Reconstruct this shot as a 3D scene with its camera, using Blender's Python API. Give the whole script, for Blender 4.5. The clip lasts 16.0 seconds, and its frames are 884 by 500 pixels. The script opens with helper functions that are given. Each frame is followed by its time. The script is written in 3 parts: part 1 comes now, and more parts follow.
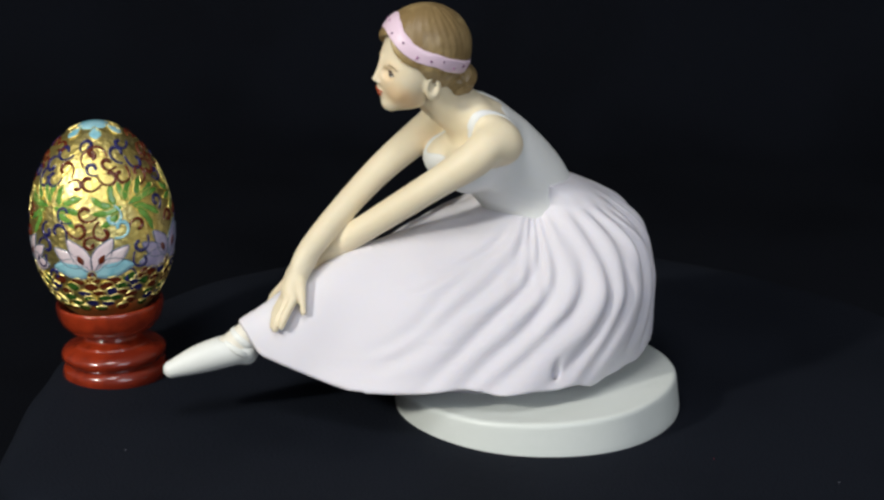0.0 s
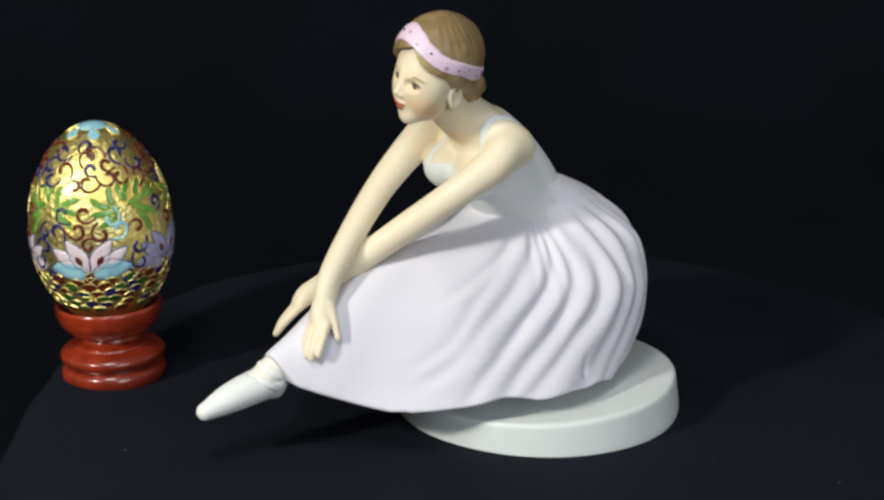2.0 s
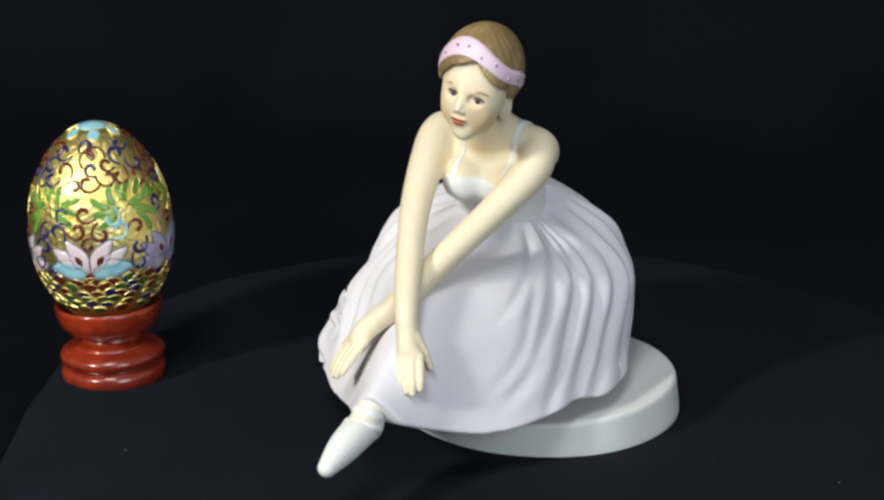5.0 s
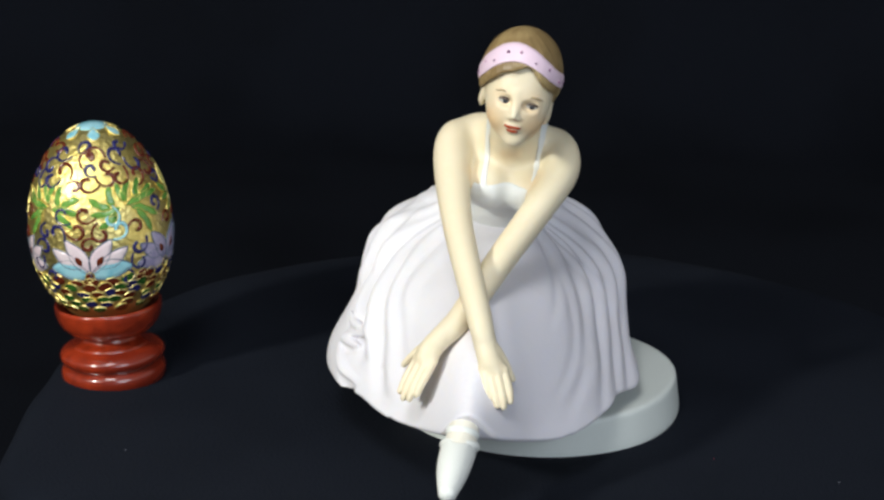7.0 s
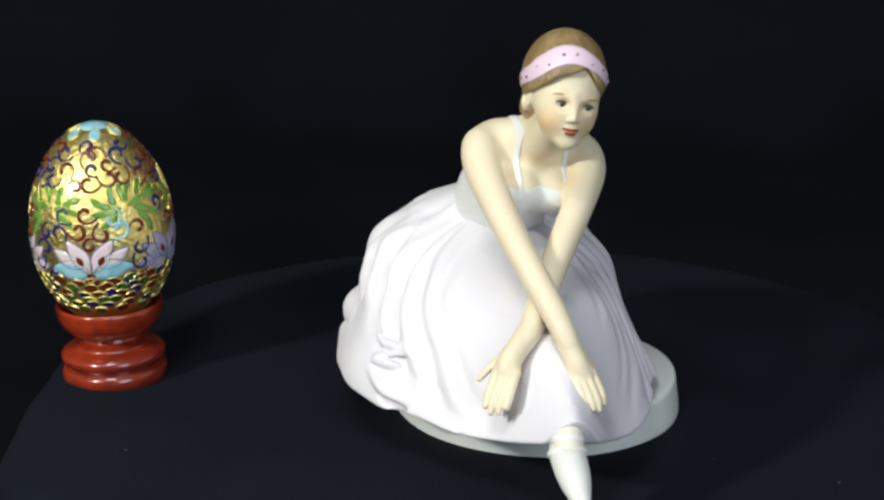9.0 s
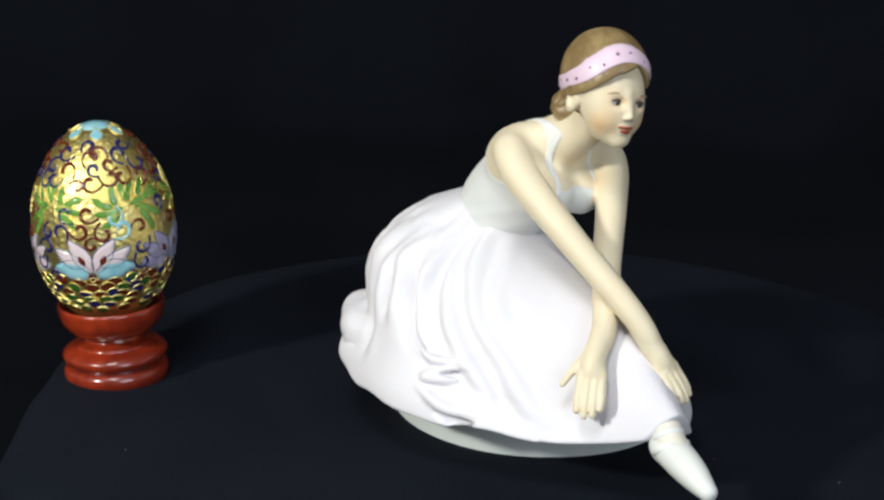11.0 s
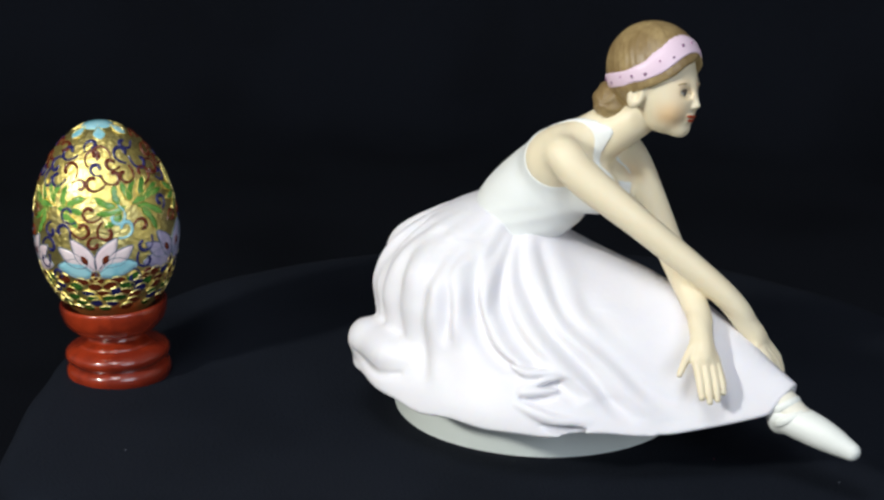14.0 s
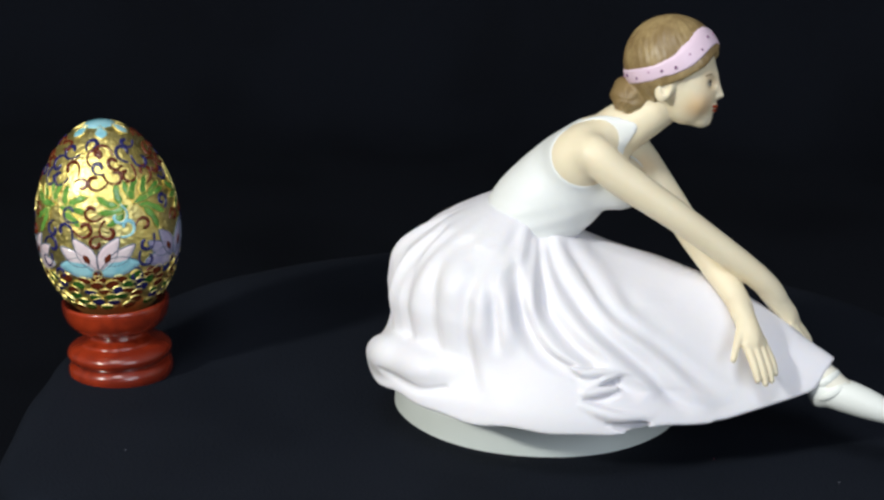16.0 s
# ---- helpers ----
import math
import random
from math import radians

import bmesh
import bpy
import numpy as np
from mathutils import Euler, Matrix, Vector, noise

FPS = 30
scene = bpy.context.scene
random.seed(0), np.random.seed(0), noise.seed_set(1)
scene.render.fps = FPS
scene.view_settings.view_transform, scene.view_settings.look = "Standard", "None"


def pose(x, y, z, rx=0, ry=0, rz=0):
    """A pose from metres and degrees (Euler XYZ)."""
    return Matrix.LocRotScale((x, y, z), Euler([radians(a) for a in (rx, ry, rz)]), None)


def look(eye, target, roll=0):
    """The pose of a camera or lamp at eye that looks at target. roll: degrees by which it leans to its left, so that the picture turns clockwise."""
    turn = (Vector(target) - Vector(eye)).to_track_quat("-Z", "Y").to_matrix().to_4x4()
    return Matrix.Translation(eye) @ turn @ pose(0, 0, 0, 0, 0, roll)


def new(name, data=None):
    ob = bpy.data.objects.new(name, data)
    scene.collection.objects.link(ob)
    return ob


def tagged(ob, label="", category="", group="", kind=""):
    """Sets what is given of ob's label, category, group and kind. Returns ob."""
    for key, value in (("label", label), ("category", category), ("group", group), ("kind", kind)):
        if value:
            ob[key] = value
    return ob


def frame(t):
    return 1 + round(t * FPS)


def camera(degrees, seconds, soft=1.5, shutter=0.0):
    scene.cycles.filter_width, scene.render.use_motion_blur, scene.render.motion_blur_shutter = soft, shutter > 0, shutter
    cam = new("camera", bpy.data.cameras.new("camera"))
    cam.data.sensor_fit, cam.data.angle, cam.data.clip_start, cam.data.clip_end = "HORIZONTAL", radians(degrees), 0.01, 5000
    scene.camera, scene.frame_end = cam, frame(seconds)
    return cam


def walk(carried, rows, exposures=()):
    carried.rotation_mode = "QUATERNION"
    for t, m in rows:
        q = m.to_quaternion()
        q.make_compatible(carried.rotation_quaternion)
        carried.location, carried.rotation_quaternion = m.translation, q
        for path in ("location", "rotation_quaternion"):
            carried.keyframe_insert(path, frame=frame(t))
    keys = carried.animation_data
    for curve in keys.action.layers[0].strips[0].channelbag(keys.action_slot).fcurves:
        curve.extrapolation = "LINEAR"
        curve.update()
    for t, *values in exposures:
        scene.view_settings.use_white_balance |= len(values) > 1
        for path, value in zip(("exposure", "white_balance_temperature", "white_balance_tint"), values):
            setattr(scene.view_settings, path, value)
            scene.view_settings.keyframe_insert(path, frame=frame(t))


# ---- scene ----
cam = camera(21.26, 16.0, soft=2.6)
EYE = Vector((0.0, -0.7724, 0.3117))
walk(cam, [(0.0, look(EYE, EYE + Vector((-0.04261, 0.94792, -0.31565)), 1.57)),
           (16.0, look(EYE, EYE + Vector((-0.04261, 0.94792, -0.31565)), 1.57))],
     exposures=[(0.0, -0.31, 6700, 9), (1.0, -0.27, 6700, 9), (2.0, -0.14, 6630, 8), (3.2, -0.05, 6600, 8), (6.5, -0.02, 6500, 7), (9.0, -0.04, 6490, 7), (11.5, -0.08, 6480, 7), (13.0, -0.10, 6470, 7), (16.0, -0.10, 6460, 7)])

# ---- light ----
world = bpy.data.worlds.new("room")
scene.world = world
world.use_nodes = True
world.node_tree.nodes["Background"].inputs[0].default_value = (0.75, 0.85, 1.0, 1)
world.node_tree.nodes["Background"].inputs[1].default_value = 0.05


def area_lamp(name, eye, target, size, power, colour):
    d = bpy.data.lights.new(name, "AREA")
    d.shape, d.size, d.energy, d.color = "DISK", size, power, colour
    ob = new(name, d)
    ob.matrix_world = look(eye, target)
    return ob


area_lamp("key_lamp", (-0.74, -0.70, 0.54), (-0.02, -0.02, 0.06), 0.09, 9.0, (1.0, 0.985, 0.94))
# unseen fill added overhead to lift the shade; no fixture hangs there
area_lamp("fill_above", (-0.3, -0.9, 1.45), (-0.02, -0.02, 0.06), 0.5, 11.0, (0.97, 0.97, 1.0))
# broad cool fill, added inside the room; the wall behind has no window
area_lamp("fill_right", (1.0, -2.0, 0.9), (0.0, 0.0, 0.05), 1.3, 23.0, (0.80, 0.87, 1.0))


# ---- materials ----
def material(name, colour, rough=0.5, metal=0.0, second=None, scale=40.0, amount=0.5, grain=300.0, bump=0.05, coat=0.0, sheen=0.0, sss=0.0, spec=0.5):
    """Two scales of variation in colour (stains and grain), and a fine relief."""
    m = bpy.data.materials.new(name)
    m.use_nodes = True
    nt = m.node_tree
    b = nt.nodes["Principled BSDF"]
    co = nt.nodes.new("ShaderNodeTexCoord")
    n1, n2 = nt.nodes.new("ShaderNodeTexNoise"), nt.nodes.new("ShaderNodeTexNoise")
    n1.inputs["Scale"].default_value, n2.inputs["Scale"].default_value = scale, grain
    n1.inputs["Detail"].default_value = 4.0
    for n in (n1, n2):
        nt.links.new(co.outputs["Object"], n.inputs["Vector"])
    mix = nt.nodes.new("ShaderNodeMix")
    mix.data_type = "RGBA"
    mix.inputs[6].default_value = (*colour, 1)
    mix.inputs[7].default_value = (*(second or [c * 0.85 for c in colour]), 1)
    ramp = nt.nodes.new("ShaderNodeMapRange")
    ramp.inputs[1].default_value, ramp.inputs[2].default_value, ramp.inputs[4].default_value = 0.4, 0.68, amount
    add = nt.nodes.new("ShaderNodeMath")
    add.operation = "MULTIPLY_ADD"
    add.inputs[1].default_value = 0.25
    nt.links.new(n2.outputs[0], add.inputs[0])
    nt.links.new(n1.outputs[0], add.inputs[2])
    nt.links.new(add.outputs[0], ramp.inputs[0])
    nt.links.new(ramp.outputs[0], mix.inputs[0])
    nt.links.new(mix.outputs[2], b.inputs["Base Color"])
    rr = nt.nodes.new("ShaderNodeMapRange")
    rr.inputs[3].default_value, rr.inputs[4].default_value = rough * 0.85, min(1.0, rough * 1.15)
    nt.links.new(n1.outputs[0], rr.inputs[0])
    nt.links.new(rr.outputs[0], b.inputs["Roughness"])
    bp = nt.nodes.new("ShaderNodeBump")
    bp.inputs["Strength"].default_value, bp.inputs["Distance"].default_value = bump, 0.001
    nt.links.new(n2.outputs[0], bp.inputs["Height"])
    nt.links.new(bp.outputs[0], b.inputs["Normal"])
    b.inputs["Metallic"].default_value = metal
    b.inputs["Specular IOR Level"].default_value = spec
    b.inputs["Coat Weight"].default_value = coat
    b.inputs["Coat Roughness"].default_value = 0.08
    b.inputs["Sheen Weight"].default_value = sheen
    b.inputs["Subsurface Weight"].default_value = sss
    b.inputs["Subsurface Radius"].default_value = (0.004, 0.003, 0.002)
    b.inputs["Subsurface Scale"].default_value = 0.5
    return m


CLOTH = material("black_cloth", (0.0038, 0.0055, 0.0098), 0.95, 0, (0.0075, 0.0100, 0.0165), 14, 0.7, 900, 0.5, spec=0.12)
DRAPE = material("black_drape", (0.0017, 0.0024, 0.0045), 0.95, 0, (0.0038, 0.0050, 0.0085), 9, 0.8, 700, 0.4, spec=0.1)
PLASTER = material("white_plaster", (0.68, 0.66, 0.63), 0.9, scale=3, grain=60)
TIMBER = material("dark_boards", (0.10, 0.065, 0.04), 0.6, 0, (0.06, 0.04, 0.025), 5, 0.8, 90)
SKIN = material("cream_bisque", (0.82, 0.728, 0.525), 0.50, 0, (0.785, 0.675, 0.47), 60, 0.5, 500, 0.03, sss=0.1)
def blush_and_shading(m, centres, radius, colour):
    """A soft patch of paint, for blush and for painted-in shading, round each centre (mm)."""
    nt = m.node_tree
    b = nt.nodes["Principled BSDF"]
    source = b.inputs["Base Color"].links[0].from_socket
    co = nt.nodes.new("ShaderNodeTexCoord")
    for c, amount in centres:
        d = nt.nodes.new("ShaderNodeVectorMath")
        d.operation = "DISTANCE"
        d.inputs[1].default_value = [v * 0.001 for v in c]
        nt.links.new(co.outputs["Object"], d.inputs[0])
        r = nt.nodes.new("ShaderNodeMapRange")
        r.interpolation_type = "SMOOTHSTEP"
        r.inputs[1].default_value, r.inputs[2].default_value, r.inputs[3].default_value, r.inputs[4].default_value = 0, radius * 0.001, amount, 0
        nt.links.new(d.outputs["Value"], r.inputs[0])
        mix = nt.nodes.new("ShaderNodeMix")
        mix.data_type = "RGBA"
        mix.inputs[7].default_value = (*colour, 1)
        nt.links.new(r.outputs[0], mix.inputs[0])
        nt.links.new(source, mix.inputs[6])
        source = mix.outputs[2]
    nt.links.new(source, b.inputs["Base Color"])


# blush on cheeks and lids; warm shading put into chest, wrists, underarms, under chin
blush_and_shading(SKIN, (((-13.0, -53.5, 116.8), 0.75), ((0.2, -52.5, 114.3), 0.85), ((-1.6, -55.5, 116.5), 0.5), ((1.2, -49, 110.5), 0.6), ((-11.6, -55.5, 117.2), 0.45), ((-10.3, -57, 124.5), 0.4), ((-0.8, -56.5, 122.8), 0.4), ((-9, -36, 98), 0.4), ((-13, -79, 57), 0.22), ((-21, -72, 53), 0.25), ((0, -34, 90), 0.4), ((-24, -36, 92), 0.4), ((-6.5, -47, 107), 0.5)), 7.0, (0.78, 0.50, 0.24))
def tint_across(m, colour):
    """Mixes in a darker lilac towards one side, with an uneven border."""
    nt = m.node_tree
    b = nt.nodes["Principled BSDF"]
    source = b.inputs["Base Color"].links[0].from_socket
    co, sp = nt.nodes.new("ShaderNodeTexCoord"), nt.nodes.new("ShaderNodeSeparateXYZ")
    nt.links.new(co.outputs["Object"], sp.inputs[0])
    n = nt.nodes.new("ShaderNodeTexNoise")
    n.inputs["Scale"].default_value = 30
    nt.links.new(co.outputs["Object"], n.inputs["Vector"])
    ad = nt.nodes.new("ShaderNodeMath")
    ad.operation = "MULTIPLY_ADD"
    ad.inputs[1].default_value = 0.03
    nt.links.new(n.outputs[0], ad.inputs[0])
    nt.links.new(sp.outputs[0], ad.inputs[2])
    r = nt.nodes.new("ShaderNodeMapRange")
    r.interpolation_type = "SMOOTHSTEP"
    r.inputs[1].default_value, r.inputs[2].default_value = -0.03, 0.03
    nt.links.new(ad.outputs[0], r.inputs[0])
    mix = nt.nodes.new("ShaderNodeMix")
    mix.data_type = "RGBA"
    mix.inputs[7].default_value = (*colour, 1)
    nt.links.new(r.outputs[0], mix.inputs[0])
    nt.links.new(source, mix.inputs[6])
    nt.links.new(mix.outputs[2], b.inputs["Base Color"])


BODICE = material("white_bisque", (0.82, 0.825, 0.79), 0.5, 0, (0.77, 0.785, 0.755), 60, 0.5, 500, 0.05, sss=0.1)
SKIRT = material("lilac_bisque", (0.79, 0.778, 0.80), 0.55, 0, (0.755, 0.735, 0.775), 50, 0.6, 500, 0.05, sss=0.1)
tint_across(SKIRT, (0.69, 0.672, 0.72))
STOCKING = material("pale_stocking_glaze", (0.81, 0.78, 0.68), 0.45, 0, (0.77, 0.73, 0.61), 60, 0.5, 500, 0.03)
HAIR = material("brown_glaze", (0.44, 0.325, 0.15), 0.42, 0, (0.23, 0.155, 0.065), 95, 1.0, 500, 0.08)
BAND = material("pink_glaze", (0.80, 0.62, 0.72), 0.42, 0, (0.74, 0.56, 0.68), 90, 0.5, 500, 0.04)
SPOT = material("plum_enamel", (0.22, 0.10, 0.20), 0.4)
MAUVE = material("mauve_enamel", (0.48, 0.26, 0.40), 0.4)
SHOE = material("white_shoe_bisque", (0.82, 0.84, 0.80), 0.45, 0, (0.77, 0.79, 0.74), 70, 0.5, 500, 0.04)
BASE = material("celadon_bisque", (0.74, 0.78, 0.745), 0.40, 0, (0.685, 0.73, 0.69), 45, 0.6, 400, 0.04)
LIP = material("red_enamel", (0.40, 0.060, 0.015), 0.45)
EYE_WHITE = material("grey_white_enamel", (0.50, 0.47, 0.41), 0.5)
LASH = material("umber_enamel", (0.10, 0.07, 0.05), 0.5)
IRIS = material("grey_enamel", (0.03, 0.035, 0.045), 0.4)
BROW = material("brown_enamel", (0.42, 0.31, 0.17), 0.5)
LACQUER = material("red_lacquered_wood", (0.38, 0.040, 0.010), 0.26, 0, (0.16, 0.016, 0.006), 45, 1.0, 300, 0.04, coat=0.6)
GOLD = material("gilt_metal", (0.96, 0.84, 0.38), 0.42, 1.0, (0.86, 0.69, 0.19), 90, 0.8, 600, 0.6)
ENAMEL = {
    "navy": material("navy_enamel", (0.02, 0.02, 0.10), 0.16),
    "brown": material("oxblood_enamel", (0.115, 0.022, 0.008), 0.16),
    "slate": material("slate_enamel", (0.10, 0.13, 0.18), 0.3),
    "green": material("green_enamel", (0.04, 0.15, 0.02), 0.16, 0, (0.15, 0.33, 0.06), 260, 1.0),
    "moss": material("dark_green_enamel", (0.012, 0.05, 0.010), 0.14, 0, (0.04, 0.12, 0.02), 260, 1.0),
    "white": material("white_enamel", (0.74, 0.66, 0.66), 0.16, 0, (0.66, 0.52, 0.56), 200, 0.8),
    "turquoise": material("turquoise_enamel", (0.13, 0.42, 0.52), 0.16, 0, (0.34, 0.60, 0.65), 200, 0.9),
    "purple": material("lilac_enamel", (0.46, 0.41, 0.52), 0.16, 0, (0.30, 0.27, 0.42), 200, 0.9),
}

LINT = material("grey_lint", (0.16, 0.17, 0.20), 0.9)
LINT_RED = material("red_lint", (0.22, 0.03, 0.05), 0.9)
MM = 0.001


def part(name, bm, mat, parent=None, label=""):
    me = bpy.data.meshes.new(name)
    bm.to_mesh(me)
    bm.free()
    me.materials.append(mat)
    me.shade_smooth()
    ob = new(name, me)
    ob.parent = parent
    return tagged(ob, label)


def lathe(profile, segments=96, wobble=0.0):
    """A turned solid from (radius, height) pairs in mm, bottom to top."""
    bm = bmesh.new()
    rings = []
    for r, z in profile:
        if r < 1e-6:
            rings.append([bm.verts.new((0, 0, z * MM))])
        else:
            rings.append([bm.verts.new((r * MM * math.cos(a) * (1 + wobble * math.sin(3 * a + z)), r * MM * math.sin(a), z * MM))
                          for a in (2 * math.pi * i / segments for i in range(segments))])
    for lo, hi in zip(rings, rings[1:]):
        n = max(len(lo), len(hi))
        for i in range(n):
            q = [lo[i % len(lo)], lo[(i + 1) % len(lo)], hi[(i + 1) % len(hi)], hi[i % len(hi)]]
            q = list(dict.fromkeys(q))
            if len(q) > 2:
                bm.faces.new(q)
    bmesh.ops.recalc_face_normals(bm, faces=bm.faces)
    return bm


def smooth_profile(points, steps=6):
    """A Catmull-Rom run through the points of a profile."""
    p = [Vector(q) for q in points]
    p = [2 * p[0] - p[1]] + p + [2 * p[-1] - p[-2]]
    out = []
    for a, b, c, d in zip(p, p[1:], p[2:], p[3:]):
        for k in range(steps):
            t = k / steps
            out.append(0.5 * ((2 * b) + (c - a) * t + (2 * a - 5 * b + 4 * c - d) * t * t + (3 * b - a - 3 * c + d) * t ** 3))
    out.append(p[-2])
    return [tuple(q) for q in out]


# ---- the setting ----
def box_structure(name, lo, hi, mat, label, category):
    bm = bmesh.new()
    bmesh.ops.create_cube(bm, size=1)
    for v in bm.verts:
        v.co = Vector([(lo[k] + hi[k]) / 2 + v.co[k] * (hi[k] - lo[k]) for k in range(3)])
    ob = part(name, bm, mat)
    for p in ob.data.polygons:
        p.use_smooth = False
    return tagged(ob, label, category, kind="structure")


def build_setting():
    # table top under the cloth, and the drape that rises behind it, are one sheet
    bm = bmesh.new()
    prof = [(-0.62, -0.060)] + [(-0.5 + 0.05 * i, -0.060) for i in range(20)]
    prof += [(0.5 + 0.12 * math.sin(a), 0.06 - 0.12 * math.cos(a)) for a in (math.pi / 2 * k / 10 for k in range(11))]
    prof += [(0.62, 0.06 + 0.06 * i) for i in range(1, 18)]
    xs = [-1.3 + 2.6 * i / 110 for i in range(111)]
    grid = []
    for x in xs:
        row = []
        for y, z in prof:
            up = max(0.0, min(1.0, (z + 0.03) / 0.3))
            w = noise.noise(Vector((x * 3, y * 3, z * 1.2))) * 0.006 + up * 0.016 * math.sin(x * 17 + 1.2 * math.sin(x * 5) + z) * (0.6 + 0.4 * math.sin(x * 3.1))
            row.append(bm.verts.new((x, y + w * up, z + 0.003 * noise.noise(Vector((x * 6, y * 6, 0))) * (1 - up))))
        grid.append(row)
    for a, b in zip(grid, grid[1:]):
        for i in range(len(prof) - 1):
            bm.faces.new((a[i], b[i], b[i + 1], a[i + 1]))
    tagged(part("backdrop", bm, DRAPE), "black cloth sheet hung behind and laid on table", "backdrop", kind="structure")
    # round stage under black cloth
    prof = [(0.0, 0.0), (60, 0), (110, 0), (150, 0), (164, -0.2), (170, -1.2), (174.5, -4), (176.5, -8), (178, -16), (180, -30), (184, -46), (190, -55), (200, -59)]
    bm = lathe(prof[::-1], 160)
    for v in bm.verts:
        a = math.atan2(v.co.y, v.co.x)
        r = v.co.xy.length
        if r > 0.15:
            k = 1 + (r - 0.15) / 0.05 * (0.010 * math.sin(5 * a + 1) + 0.008 * math.sin(11 * a) + 0.006 * math.sin(23 * a + 2))
            v.co.x *= k
            v.co.y *= k
        # the cloth runs out straighter towards the front and falls away sooner at the far side
        v.co.x *= 1 + 0.085 * max(0.0, math.cos(a + 2.6)) ** 12 * min(1.0, r / 0.17)
        v.co.y *= 1 + 0.10 * max(0.0, math.cos(a + 2.6)) ** 12 * min(1.0, r / 0.17)
        v.co.y += 0.004
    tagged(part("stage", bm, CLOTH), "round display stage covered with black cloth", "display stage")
    # the room around
    box_structure("floor", (-2.2, -2.4, -0.82), (2.2, 1.2, -0.78), TIMBER, "dark wooden floor boards of the room", "floor")
    box_structure("ceiling", (-2.2, -2.4, 1.7), (2.2, 1.2, 1.75), PLASTER, "plain plastered ceiling", "ceiling")
    box_structure("wall_north", (-2.2, 1.2, -0.78), (2.2, 1.3, 1.7), PLASTER, "plain plastered wall", "wall")
    box_structure("wall_south", (-2.2, -2.5, -0.78), (2.2, -2.4, 1.7), PLASTER, "plain plastered wall", "wall")
    box_structure("wall_east", (2.2, -2.4, -0.78), (2.3, 1.2, 1.7), PLASTER, "plain plastered wall", "wall")
    box_structure("wall_west", (-2.3, -2.4, -0.78), (-2.2, 1.2, 1.7), PLASTER, "plain plastered wall", "wall")
    table = box_structure("table", (-1.25, -0.6, -0.11), (1.25, 0.55, -0.066), TIMBER, "dark wooden table top under black cloth", "table")
    for x in (-1.15, 1.15):
        for y in (-0.5, 0.45):
            bm = lathe([(0, -780), (22, -780), (26, -600), (32, -110), (0, -110)], 20)
            for v in bm.verts:
                v.co.x += x
                v.co.y += y
            part("leg", bm, TIMBER, table)
    table["kind"] = ""
    del table["kind"]


build_setting()


# ---- solids from distance fields (mm) ----
def grid_of(lo, hi, step):
    ax = [np.arange(a, b + step, step, dtype=np.float32) for a, b in zip(lo, hi)]
    return np.meshgrid(*ax, indexing="ij")


def capsule(G, a, b, ra, rb, flat=None):
    """Distance to a tapering rod from a to b."""
    a, b = np.array(a, np.float32), np.array(b, np.float32)
    d = b - a
    px, py, pz = G[0] - a[0], G[1] - a[1], G[2] - a[2]
    t = np.clip((px * d[0] + py * d[1] + pz * d[2]) / float(d @ d), 0, 1)
    return np.sqrt((px - t * d[0]) ** 2 + (py - t * d[1]) ** 2 + (pz - t * d[2]) ** 2) - (ra + (rb - ra) * t)


def ellipsoid(G, c, r, axes=None):
    """Distance (nearly) to an ellipsoid; axes: rows of its own directions."""
    axes = np.eye(3) if axes is None else np.array(axes)
    p = [G[k] - np.float32(c[k]) for k in range(3)]
    q = [p[0] * np.float32(e[0]) + p[1] * np.float32(e[1]) + p[2] * np.float32(e[2]) for e in axes]
    k0 = np.sqrt(sum((v / w) ** 2 for v, w in zip(q, r)))
    k1 = np.sqrt(sum((v / w ** 2) ** 2 for v, w in zip(q, r))) + 1e-6
    return k0 * (k0 - 1) / k1


def blend(a, b, k):
    h = np.clip(0.5 + 0.5 * (b - a) / k, 0, 1)
    return b + (a - b) * h - k * h * (1 - h)


def carve(a, b, k):
    return -blend(-a, b, k)


def chain(G, points, radii, steps=10):
    """A curved tapering rod through points."""
    line = smooth_profile(points, steps)
    rad = smooth_profile([(r, 0, 0) for r in radii], steps)
    out = None
    for i in range(len(line) - 1):
        d = capsule(G, line[i], line[i + 1], rad[i][0], rad[i + 1][0])
        out = d if out is None else np.minimum(out, d)
    return out


